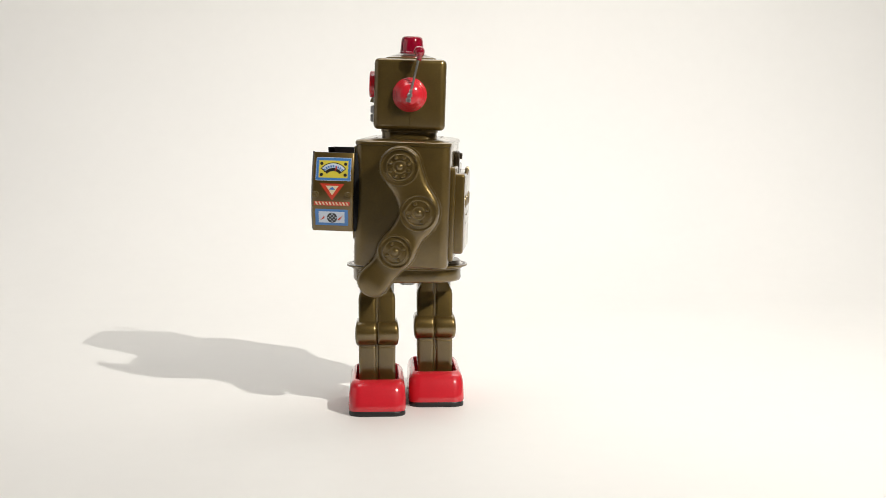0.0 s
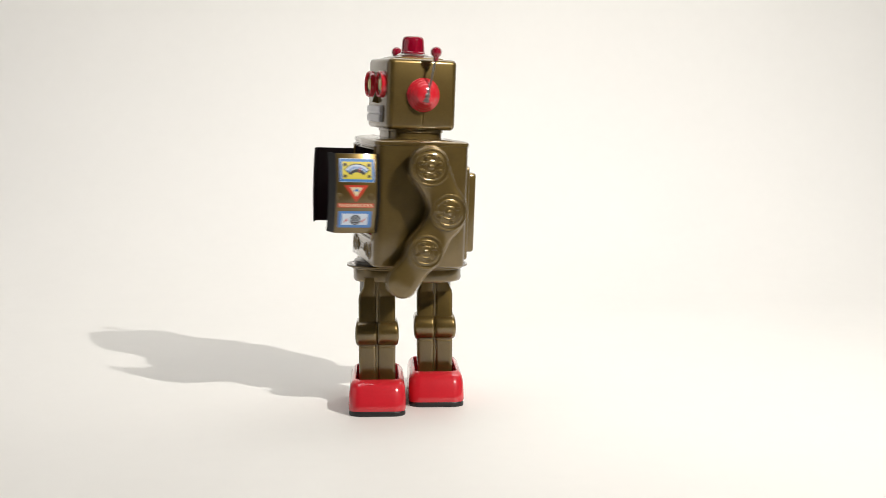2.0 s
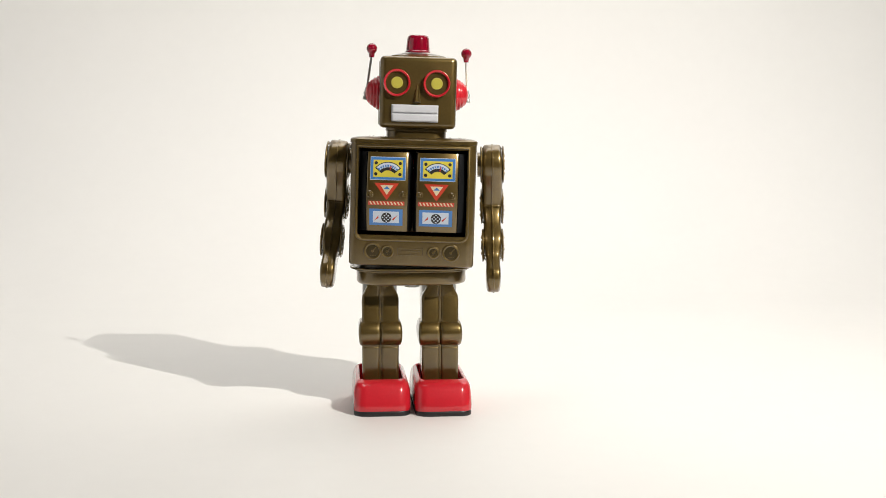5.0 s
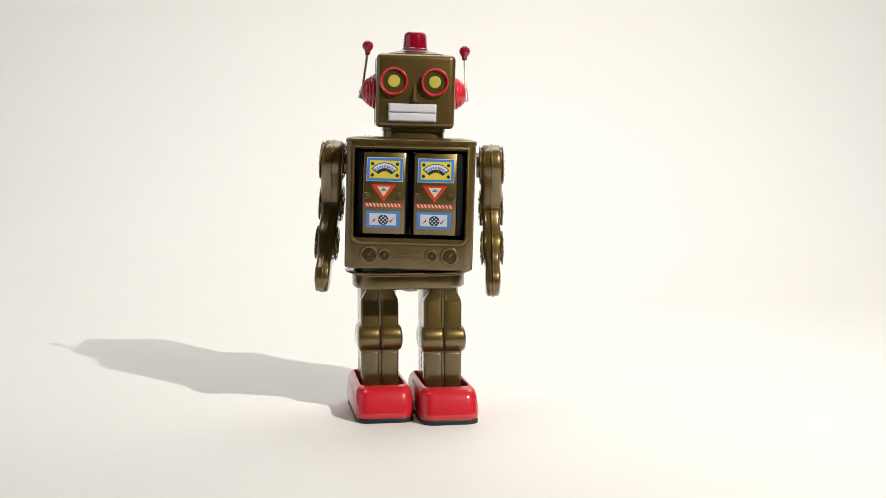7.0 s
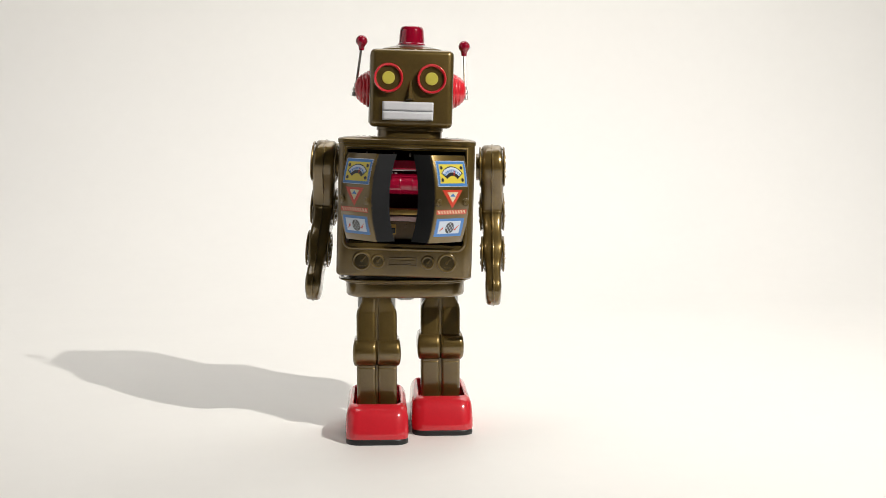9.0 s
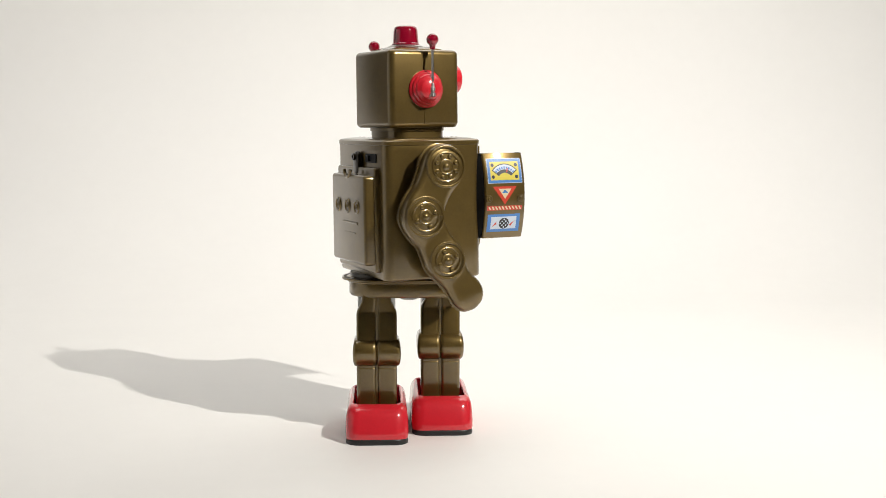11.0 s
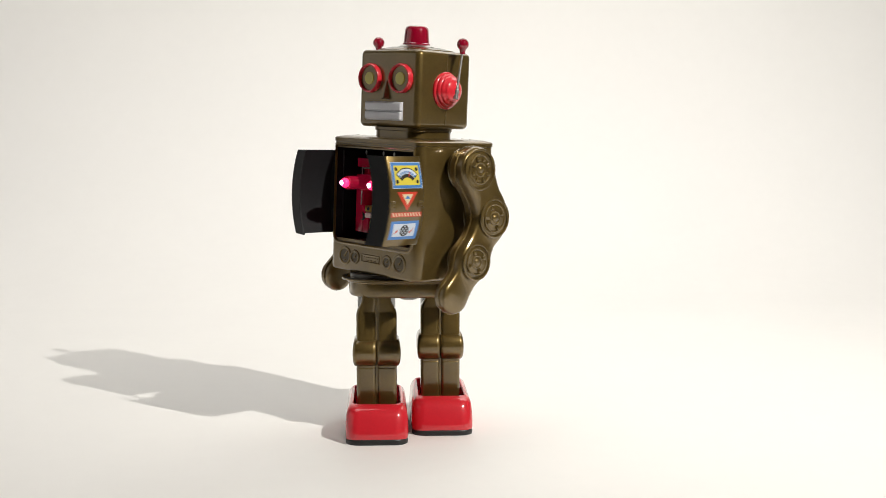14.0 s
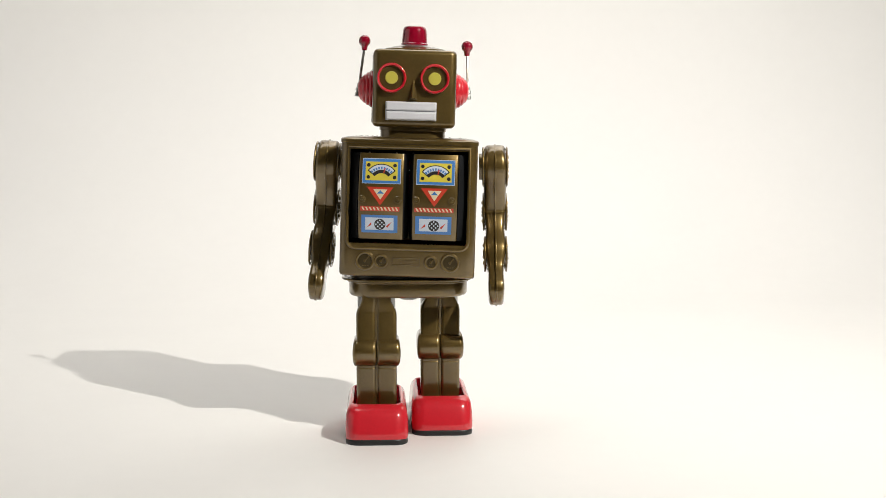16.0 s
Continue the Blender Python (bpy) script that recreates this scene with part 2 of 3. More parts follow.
def leg(robot, side):
    """One leg with its shoe; the leg and shoe slide together."""
    bm = bmesh.new()
    for s in (-1, 1):
        c = s * 0.0078
        secs = [(0.012, 0.0070, 0.0086, 0.0026, c, -0.005), (0.0500, 0.0072, 0.0088, 0.0026, c, -0.005), (0.0905, 0.0072, 0.0088, 0.0026, c, -0.005),
                (0.0915, 0.0071, 0.0083, 0.0026, c, -0.005), (0.0935, 0.0069, 0.0083, 0.0026, c * 0.98, -0.005),
                (0.1005, 0.0052, 0.0082, 0.0020, c * 0.74, -0.005), (0.1080, 0.0050, 0.0080, 0.0020, c * 0.72, -0.005)]
        loft(bm, secs, n=4)
        # barrel knee with a shallow crease above and below
        secs = [(0.0505, 0.0073, 0.0092, 0.0026, c, -0.005), (0.0515, 0.0071, 0.0086, 0.0026, c, -0.005)]
        for i in range(19):
            a = math.pi * (i / 18 - 0.5)
            d = 0.0108 * math.cos(a) ** 0.8
            secs.append((0.0622 + 0.0106 * math.sin(a), 0.0070 + 0.0019 * math.cos(a) ** 0.6, 0.0068 + d, 0.0028, s * (0.0073 + 0.0016 * math.cos(a) ** 0.6), -0.0014))
        loft(bm, secs, n=4)
    loft(bm, [(0.012, 0.0012, 0.0070, 0.0005, 0, -0.005), (0.1080, 0.0012, 0.0070, 0.0005, 0, -0.005)], n=2)
    shin = part("leg", bm, BRONZE, robot, "bronze tin leg with a barrel knee")
    # channel stretched backwards, out of sight, to block light passing between the legs
    bm = bmesh.new()
    loft(bm, [(0.012, 0.0141, 0.0145, 0.001, 0, 0.0125), (0.108, 0.0141, 0.0145, 0.001, 0, 0.0125)], n=2)
    part("bracket", bm, STEEL, shin, "bare steel leg channel")
    bm = bmesh.new()
    for k in range(5):
        rbox(bm, 0.0003, 0.0022, 0.030 + k * 0.0058, 0.0335 + k * 0.0058, 0.0002, 0.0001, cx=-side * 0.0141, cy=0.0080, n=2)
    part("slots", bm, BLACK, shin, "dark slots in the leg channel")
    bm = bmesh.new()
    loft(bm, [(0.0048, 0.0221, 0.0448, 0.0096, 0, -0.0058), (0.0070, 0.0227, 0.0455, 0.0100, 0, -0.0058), (0.0110, 0.0228, 0.0453, 0.0100, 0, -0.0055),
              (0.0180, 0.0225, 0.0441, 0.0098, 0, -0.0045), (0.0222, 0.0221, 0.0431, 0.0096, 0, -0.0038), (0.0246, 0.0216, 0.0421, 0.0092, 0, -0.0032),
              (0.0264, 0.0208, 0.0408, 0.0086, 0, -0.0025), (0.0277, 0.0198, 0.0392, 0.0078, 0, -0.0016), (0.0286, 0.0187, 0.0375, 0.0068, 0, -0.0007),
              (0.0289, 0.0178, 0.0363, 0.0058, 0, 0), (0.0284, 0.0171, 0.0353, 0.0050, 0, 0), (0.0110, 0.0168, 0.0345, 0.0045, 0, 0)], n=8)
    shoe = part("shoe", bm, RED, shin, "glossy red tin shoe")
    bm = bmesh.new()
    rbox(bm, 0.0224, 0.0456, 0.0, 0.0066, 0.0100, 0.0022, cy=-0.0060, n=8)
    part("sole", bm, RUBBER, shin, "black plastic sole")
    return shin


def arm_path():
    ctrl = [(0.0015, 0.1992, 0.0164, 0.0092), (0.0112, 0.1815, 0.0134, 0.0086), (0.0178, 0.1645, 0.0160, 0.0090), (0.0100, 0.1485, 0.0126, 0.0072),
            (0.0012, 0.1332, 0.0148, 0.0084), (-0.0065, 0.1205, 0.0112, 0.0060), (-0.0155, 0.1086, 0.0124, 0.0062)]
    return [(y, z - AXIS_Z, r, w) for y, z, r, w in ctrl]


def arm(torso, side):
    """A stamped tin arm of linked discs, with a crimped seam all round."""
    ctrl = arm_path()
    pts = []
    for i in range(len(ctrl) - 1):
        p0, p1, p2, p3 = ctrl[max(i - 1, 0)], ctrl[i], ctrl[i + 1], ctrl[min(i + 2, len(ctrl) - 1)]
        for j in range(8):
            t = j / 8
            pts.append([0.5 * (2 * b + (c - a) * t + (2 * a - 5 * b + 4 * c - d) * t * t + (3 * b - a - 3 * c + d) * t ** 3)
                        for a, b, c, d in zip(p0, p1, p2, p3)])
    pts.append(list(ctrl[-1]))

    def sweep(bm, half, grow):
        first, last = pts[0], pts[-1]
        d0 = Vector((pts[0][0] - pts[1][0], pts[0][1] - pts[1][1])).normalized()
        d1 = Vector((pts[-1][0] - pts[-2][0], pts[-1][1] - pts[-2][1])).normalized()
        rows = []
        for i in range(8, 0, -1):
            a = radians(90 * i / 8 * 0.985)
            rows.append((first[0] + d0.x * first[2] * math.sin(a), first[1] + d0.y * first[2] * math.sin(a), first[2] * math.cos(a), first[3] * math.cos(a) ** 0.4))
        rows += [tuple(p) for p in pts]
        for i in range(1, 9):
            a = radians(90 * i / 8 * 0.985)
            rows.append((last[0] + d1.x * last[2] * math.sin(a), last[1] + d1.y * last[2] * math.sin(a), last[2] * math.cos(a), last[3] * math.cos(a) ** 0.4))
        k = 32
        rings = []
        for i, (y, z, r, w) in enumerate(rows):
            a, b = rows[max(i - 1, 0)], rows[min(i + 1, len(rows) - 1)]
            d = Vector((b[0] - a[0], b[1] - a[1])).normalized()
            nrm = Vector((-d.y, d.x))
            rr = r + grow
            hh = half or w
            loop = []
            for j in range(k):
                a = 2 * math.pi * j / k
                cu, su = math.cos(a), math.sin(a)
                u = math.copysign(abs(cu) ** 0.5, cu) * rr
                x = math.copysign(abs(su) ** 0.32, su) * hh
                loop.append(bm.verts.new((x, y + nrm.x * u, z + nrm.y * u)))
            rings.append(loop)
        for a, b in zip(rings, rings[1:]):
            for j in range(k):
                bm.faces.new((a[j], a[(j + 1) % k], b[(j + 1) % k], b[j]))
        bm.faces.new(rings[0][::-1])
        bm.faces.new(rings[-1])

    bm = bmesh.new()
    sweep(bm, 0.0, 0.0)
    sweep(bm, 0.0008, 0.0013)
    for (y, z, r, w), bumps in ((ctrl[0], 8), (ctrl[2], 4), (ctrl[4], 4)):
        for s in (-1, 1):
            turn = Matrix.Translation((s * (w - 0.0004), y, z)) @ pose(0, 0, 0, 0, 90 * s, 0)
            ring(bm, r * 0.86, 0.0010, turn, n=36, squash=0.8)
            ring(bm, r * 0.62, 0.0008, turn, n=32, squash=0.9)
            ring(bm, r * 0.30, 0.0008, turn, n=20, squash=0.9)
            lathe(bm, [(0.0026, -0.0005), (0.0026, 0.0006), (0.0018, 0.0014), (0, 0.0017)], turn, n=14)
            for i in range(bumps):
                a = 2 * math.pi * i / bumps + 0.4
                lathe(bm, [(0.0018, -0.0003), (0.0014, 0.0007), (0, 0.0012)],
                      turn @ Matrix.Translation((r * 0.47 * math.cos(a), r * 0.47 * math.sin(a), 0.0006)), n=8)
    lathe(bm, [(0.010, 0), (0.010, 0.006), (0, 0.006)],
          Matrix.Translation((-side * 0.012, ctrl[0][0], ctrl[0][1])) @ pose(0, 0, 0, 0, 90 * side, 0), n=24)
    return part("arm", bm, BRONZE, torso, "bronze tin arm of linked discs",
                at=pose(side * 0.0630, -0.001, 0.0828) @ pose(0, 0, 0, *((-1.2, -2.2) if side > 0 else (0.6, 3.0)), 0) @ pose(0, 0, -0.0805))


def torso_part(robot):
    bm = bmesh.new()
    z0, z1 = 0.1200 - HIP_Z, 0.2198 - HIP_Z
    rings, rows = rbox(bm, TORSO_W, TORSO_D, z0, z1, 0.0070, 0.0022, mids=(OPEN_LO, OPEN_HI), n=5)
    # the chest opening: the flat front strip between the two middle sections is taken out
    lo, hi = rings[5], rings[6]
    row = rows[5]
    n = len(lo)
    front = row[n - 1]
    quad = list(front.verts)
    bm.faces.remove(front)
    back_y = -0.0095
    inner = {v: bm.verts.new((v.co.x, back_y, v.co.z)) for v in quad}
    for a, b in zip(quad, quad[1:] + quad[:1]):
        sill = max(a.co.z, b.co.z) < OPEN_LO + 0.001
        bm.faces.new((a, inner[a], inner[b], b)).material_index = 0 if sill else 1
    bm.faces.new([inner[v] for v in quad]).material_index = 1
    torso = part("torso", bm, [BRONZE, BLACK], robot, "bronze lithographed tin torso with a chest opening", at=pose(0, 0, HIP_Z))

    bm = bmesh.new()
    w, d = TORSO_W + 0.0006, TORSO_D + 0.0006
    loft(bm, [(z1 - 0.0032, w - 0.0008, d - 0.0008, 0.0070, 0, 0), (z1 - 0.0027, w, d, 0.0075, 0, 0), (z1 - 0.0002, w, d, 0.0075, 0, 0), (z1 + 0.0006, w - 0.0008, d - 0.0008, 0.0070, 0, 0),
              (z1 + 0.0016, w - 0.0045, d - 0.0045, 0.008, 0, 0), (z1 + 0.0022, w - 0.0100, d - 0.0100, 0.006, 0, 0)])
    for x in (-0.036, -0.028, 0.028, 0.036):
        for y in (-0.024, 0.024):
            lathe(bm, [(0.0022, 0), (0.0020, 0.0008), (0, 0.0012)], Matrix.Translation((x, y, z1 + 0.0014)), n=12)
    part("top_plate", bm, BRONZE, torso)

    # raised lip round the opening, dipping below it
    bm = bmesh.new()
    w, r = 0.0440, 0.006
    zb, zt = OPEN_LO - 0.0035, OPEN_HI + 0.0020
    path = [(-w, -TORSO_D, zt)]
    for i in range(7):
        a = radians(180 + 90 * i / 6)
        path.append((-w + r + r * math.cos(a), -TORSO_D, zb + r + r * math.sin(a)))
    for i in range(7):
        a = radians(270 + 90 * i / 6)
        path.append((w - r + r * math.cos(a), -TORSO_D, zb + r + r * math.sin(a)))
    path.append((w, -TORSO_D, zt))
    tube(bm, path, 0.0013, closed=True)
    part("opening_lip", bm, BRONZE, torso)

    zd = 0.1314 - HIP_Z
    for x, rad in ((-0.0305, 0.0061), (-0.0188, 0.0044), (0.0177, 0.0042), (0.0315, 0.0061)):
        bm = bmesh.new()
        mm = at_front(x, -TORSO_D, zd)
        ring(bm, rad, 0.0011, mm, squash=0.9)
        lathe(bm, [(rad - 0.0006, 0.0001), (0, 0.0003)], mm, mat=1)
        lathe(bm, [(0.0012, 0), (0.001, 0.0007), (0, 0.0009)], mm, n=12)
        tube(bm, [(x, -TORSO_D - 0.0006, zd), (x + rad * 0.5, -TORSO_D - 0.0006, zd + rad * 0.55)], 0.0004)
        for i in range(3):
            tube(bm, [(x - rad * 0.3 + i * rad * 0.3, -TORSO_D - 0.0004, zd - rad * 0.55), (x - rad * 0.1 + i * rad * 0.3, -TORSO_D - 0.0004, zd - rad * 0.55)], 0.0003)
        part("dial", bm, [BRONZE, BRONZE_DARK], torso, "embossed bronze dial")
    bm = bmesh.new()
    tube(bm, [(-0.0105, -TORSO_D, zd + 0.0028), (0.0093, -TORSO_D, zd + 0.0028), (0.0093, -TORSO_D, zd - 0.0024), (-0.0105, -TORSO_D, zd - 0.0024)], 0.0006, closed=True)
    tube(bm, [(-0.008, -TORSO_D - 0.0001, zd + 0.0010), (0.0075, -TORSO_D - 0.0001, zd + 0.0010)], 0.0003)
    for i in range(3):
        tube(bm, [(-0.005 + i * 0.004, -TORSO_D - 0.0001, zd - 0.0012), (-0.003 + i * 0.004, -TORSO_D - 0.0001, zd - 0.0012)], 0.0005)
    part("tuning_slot", bm, BRONZE, torso, "embossed bronze tuning scale")

    # battery cover on the back
    bm = bmesh.new()
    m = Matrix.Translation((-0.002, TORSO_D - 0.001, 0.1630 - HIP_Z)) @ BACK
    rbox(bm, 0.0345, 0.0325, 0.0, 0.0120, 0.003, 0.0022, m=m)
    rbox(bm, 0.0392, 0.0380, 0.0, 0.0046, 0.003, 0.0015, m=Matrix.Translation((0.0007, TORSO_D - 0.001, 0.1630 - HIP_Z)) @ BACK)
    for x in (-0.020, 0.0, 0.019):
        mm = at_back(-x - 0.002, TORSO_D + 0.0110, 0.1725 - HIP_Z)
        ring(bm, 0.0046, 0.0009, mm)
        ring(bm, 0.0017, 0.0008, mm)
    tube(bm, [(-0.022, TORSO_D + 0.0110, 0.1605 - HIP_Z), (0.006, TORSO_D + 0.0110, 0.1605 - HIP_Z)], 0.0009)
    tube(bm, [(-0.018, TORSO_D + 0.0108, 0.1530 - HIP_Z), (0.004, TORSO_D + 0.0108, 0.1530 - HIP_Z)], 0.0006)
    part("battery_cover", bm, BRONZE, torso, "raised bronze battery cover with embossed rings")
    bm = bmesh.new()
    # a deep dark scoop with a pin at its top and a rolled lip below
    rbox(bm, 0.0050, 0.0086, 0.0, 0.0042, 0.0048, 0.0014, m=at_back(-0.0008, TORSO_D, 0.2035 - HIP_Z))
    lathe(bm, [(0.0026, 0.0036), (0.0026, 0.0062), (0.0013, 0.0062), (0.0012, 0.0048), (0, 0.0048)], at_back(-0.0008, TORSO_D, 0.2082 - HIP_Z), n=16)
    part("latch_knob", bm, LATCH_GAP_DARK, torso, "dark latch knob")
    bm = bmesh.new()
    tube(bm, [(-0.0008 + 0.0066 * math.cos(radians(a)), TORSO_D + 0.0105, 0.2000 - HIP_Z + 0.0066 * math.sin(radians(a))) for a in range(190, 351, 16)], 0.0013)
    part("latch_lip", bm, BRONZE, torso)
    bm = bmesh.new()
    rbox(bm, 0.0105, 0.0032, 0, 0.0008, 0.001, 0.0003, m=at_back(-0.0235, TORSO_D, 0.2075 - HIP_Z))
    rbox(bm, 0.003, 0.002, 0.0006, 0.0025, 0.001, 0.0003, m=at_back(-0.0200, TORSO_D, 0.2075 - HIP_Z))
    part("switch", bm, BLACK, torso, "black slide switch in its slot")
    return torso


def door(robot, side):
    """A bowed chest door. Local x runs from the hinge to the free edge for side -1 and back for side +1; the print is not mirrored."""
    bm = bmesh.new()
    bow_r = 0.078
    half = DOOR_H / 2
    sag = bow_r - math.sqrt(bow_r ** 2 - half ** 2)
    x0 = EDGE_IN if side < 0 else -DOOR_W - EDGE_IN

    def face(u, v, lift=0.0):
        """u, v: 0 to 1 from the upper left corner of the printed face."""
        z = half - v * DOOR_H
        y = -(math.sqrt(bow_r ** 2 - z * z) - (bow_r - sag)) - lift
        return Vector((x0 + u * DOOR_W, y - EDGE_OUT, z))

    def sheet(u0, v0, u1, v1, lift, mat, rows=10, slant=0.0):
        grid = []
        for i in range(rows + 1):
            v = v0 + (v1 - v0) * i / rows
            s = slant * (1 - i / rows)
            grid.append([bm.verts.new(face(u0 + s, v, lift)), bm.verts.new(face(u1 + s, v, lift))])
        for a, b in zip(grid, grid[1:]):
            bm.faces.new((a[0], b[0], b[1], a[1])).material_index = mat

    def poly(pts, lift, mat):
        bm.faces.new([bm.verts.new(face(u, v, lift)) for u, v in pts]).material_index = mat

    asp = DOOR_W / DOOR_H

    def disc(u, v, r, lift, mat, k=20):
        poly([(u + r * math.cos(2 * math.pi * i / k), v + r * asp * math.sin(2 * math.pi * i / k)) for i in range(k)][::-1], lift, mat)

    # shell: outer sheet, rounded rim, black inside
    rows = 18
    outer, rim, inner = [], [], []
    for i in range(rows + 1):
        v = i / rows
        outer.append([bm.verts.new(face(u, v) + Vector((0, d, 0))) for u, d in ((0.010, 0.0005), (0.04, 0), (0.5, 0), (0.96, 0), (0.990, 0.0005))])
        rim.append([bm.verts.new(face(u, v) + Vector((0, 0.0013, 0))) for u in (0.0, 1.0)])
        inner.append([bm.verts.new(face(u, v) + Vector((0, 0.0046, 0))) for u in (0.0, 1.0)])
    for i in range(rows):
        o, p = outer[i], outer[i + 1]
        for j in range(4):
            bm.faces.new((o[j], p[j], p[j + 1], o[j + 1])).material_index = 0
        for j, e in ((0, 0), (1, 4)):
            a, b, c, d = o[e], p[e], rim[i + 1][j], rim[i][j]
            bm.faces.new((a, d, c, b) if j == 0 else (a, b, c, d)).material_index = 0
            a, b, c, d = rim[i][j], rim[i + 1][j], inner[i + 1][j], inner[i][j]
            bm.faces.new((a, d, c, b) if j == 0 else (a, b, c, d)).material_index = 7
        bm.faces.new((inner[i][0], inner[i][1], inner[i + 1][1], inner[i + 1][0])).material_index = 7
    for i, flip in ((0, False), (rows, True)):
        loop = [rim[i][0], *outer[i], rim[i][1], inner[i][1], inner[i][0]]
        bm.faces.new(loop[::-1] if flip else loop).material_index = 7

    # black flange turned in along the free edge, and the cranked hinge plate
    e = x0 + DOOR_W if side < 0 else x0
    ue, uh = (1.0, 0.0) if side < 0 else (0.0, 1.0)

    def plate(near, far, thick):
        ra, rb = [], []
        for i in range(rows + 1):
            a, b = near(i / rows), far(i / rows)
            n = Vector((b.y - a.y, a.x - b.x, 0)).normalized() * thick
            ra.append([bm.verts.new(a + n), bm.verts.new(b + n)])
            rb.append([bm.verts.new(a - n), bm.verts.new(b - n)])
        for p, q in ((ra, False), (rb, True)):
            for c, d in zip(p, p[1:]):
                f = (c[0], c[1], d[1], d[0])
                bm.faces.new(f[::-1] if q else f).material_index = 7
        for j in (0, 1):
            for i in range(rows):
                bm.faces.new((ra[i][j], rb[i][j], rb[i + 1][j], ra[i + 1][j])).material_index = 7
        for i in (0, rows):
            bm.faces.new((ra[i][0], rb[i][0], rb[i][1], ra[i][1])).material_index = 7

    inset = side * 0.0006
    plate(lambda v: face(ue, v) + Vector((inset, 0.0010, 0)), lambda v: face(ue, v) + Vector((inset - side * 0.0033, 0.0155, 0)), 0.0005)
    plate(lambda v: Vector((0, 0, half - v * DOOR_H)), lambda v: face(uh, v) + Vector((0, 0.0020, 0)), 0.0007)
    ob = part("chest_door", bm, DOOR_MATS, robot, "bowed bronze chest door, black inside", sharp=48, recalc=False)
    # meter
    bm = bmesh.new()
    sheet(0.08, 0.060, 0.93, 0.350, 0.00010, 3)
    sheet(0.09, 0.066, 0.92, 0.344, 0.00018, 1)
    sheet(0.150, 0.098, 0.860, 0.314, 0.00026, 2)
    for u, v in ((0.215, 0.138), (0.795, 0.138), (0.215, 0.276), (0.795, 0.276)):
        disc(u, v, 0.040, 0.00034, 4)

    def fan(r0, r1, lift, mat, a0=38, a1=142, k=12, cu=0.505, cv=0.328):
        a = [radians(a0 + (a1 - a0) * i / k) for i in range(k + 1)]
        lo = [(cu + r0 * math.cos(t), cv - r0 * asp * math.sin(t)) for t in a]
        hi = [(cu + r1 * math.cos(t), cv - r1 * asp * math.sin(t)) for t in a]
        for i in range(k):
            poly([lo[i], hi[i], hi[i + 1], lo[i + 1]][::-1], lift, mat)

    fan(0.19, 0.395, 0.00034, 4, 38, 142)
    fan(0.265, 0.375, 0.00042, 3, 42, 138)
    for i in range(9):
        a = 46 + i * 11
        fan(0.275, 0.330, 0.00050, 1, a - 3.4, a + 3.4, 1)
    fan(0.20, 0.31, 0.00052, 5, 73, 79, 1)
    def wedge(ul, ur, vt, ua, va, lift, mat, rows=8):
        """A triangle with a level side, in strips that follow the bow."""
        for i in range(rows):
            f, g = i / rows, min((i + 1) / rows, 0.999)
            poly([(ul + (ua - ul) * f, vt + (va - vt) * f), (ul + (ua - ul) * g, vt + (va - vt) * g),
                  (ur + (ua - ur) * g, vt + (va - vt) * g), (ur + (ua - ur) * f, vt + (va - vt) * f)], lift, mat)

    part("meter_print", bm, DOOR_MATS, ob, "printed yellow and blue meter", recalc=False)
    # warning triangle
    bm = bmesh.new()
    wedge(0.19, 0.78, 0.388, 0.49, 0.602, 0.00012, 5)
    wedge(0.335, 0.645, 0.415, 0.49, 0.535, 0.00022, 6)
    poly([(0.49, 0.425), (0.41, 0.465), (0.57, 0.465)], 0.00032, 1)
    part("warning_triangle", bm, DOOR_MATS, ob, "printed red and yellow warning triangle", recalc=False)
    # hazard band
    bm = bmesh.new()
    sheet(0.05, 0.615, 0.92, 0.668, 0.00012, 5, rows=3)
    for i in range(10):
        u = 0.075 + i * 0.083
        poly([(u, 0.622), (u + 0.040, 0.660), (u + 0.075, 0.660), (u + 0.035, 0.622)], 0.00020, 6)
    part("hazard_band", bm, DOOR_MATS, ob, "printed band of red and cream slanted stripes", recalc=False)
    # lower window
    bm = bmesh.new()
    sheet(0.08, 0.715, 0.88, 0.925, 0.00010, 1)
    sheet(0.165, 0.745, 0.795, 0.892, 0.00018, 3)
    poly([(0.19, 0.868), (0.30, 0.800), (0.30, 0.835)][::-1], 0.00026, 5)
    poly([(0.62, 0.845), (0.76, 0.790), (0.66, 0.862)][::-1], 0.00026, 5)
    disc(0.49, 0.825, 0.125, 0.00030, 4)
    for i in range(-2, 3):
        for j in range(-2, 3):
            if (i + j) % 2 == 0 and i * i + j * j < 6:
                disc(0.49 + i * 0.045, 0.825 + j * 0.045 * asp, 0.019, 0.00038, 3, 6)
    part("gauge_print", bm, DOOR_MATS, ob, "printed blue window with a dotted dial", recalc=False)
    # rivets
    for u in (0.085, 0.875):
        bm = bmesh.new()
        mm = Matrix.Translation(face(u, 0.530)) @ FRONT
        lathe(bm, [(0.0029, -0.0003), (0.0029, 0.0006), (0.0023, 0.0013), (0.0013, 0.0012), (0.0009, 0.0018), (0, 0.0020)], mm, n=14)
        part("rivet", bm, BRONZE, ob)
    return ob


GUNS = []
GUN_Y, GUN_Z, GUN_OUT = 0.0, 0.1873 - HIP_Z, 0.0335


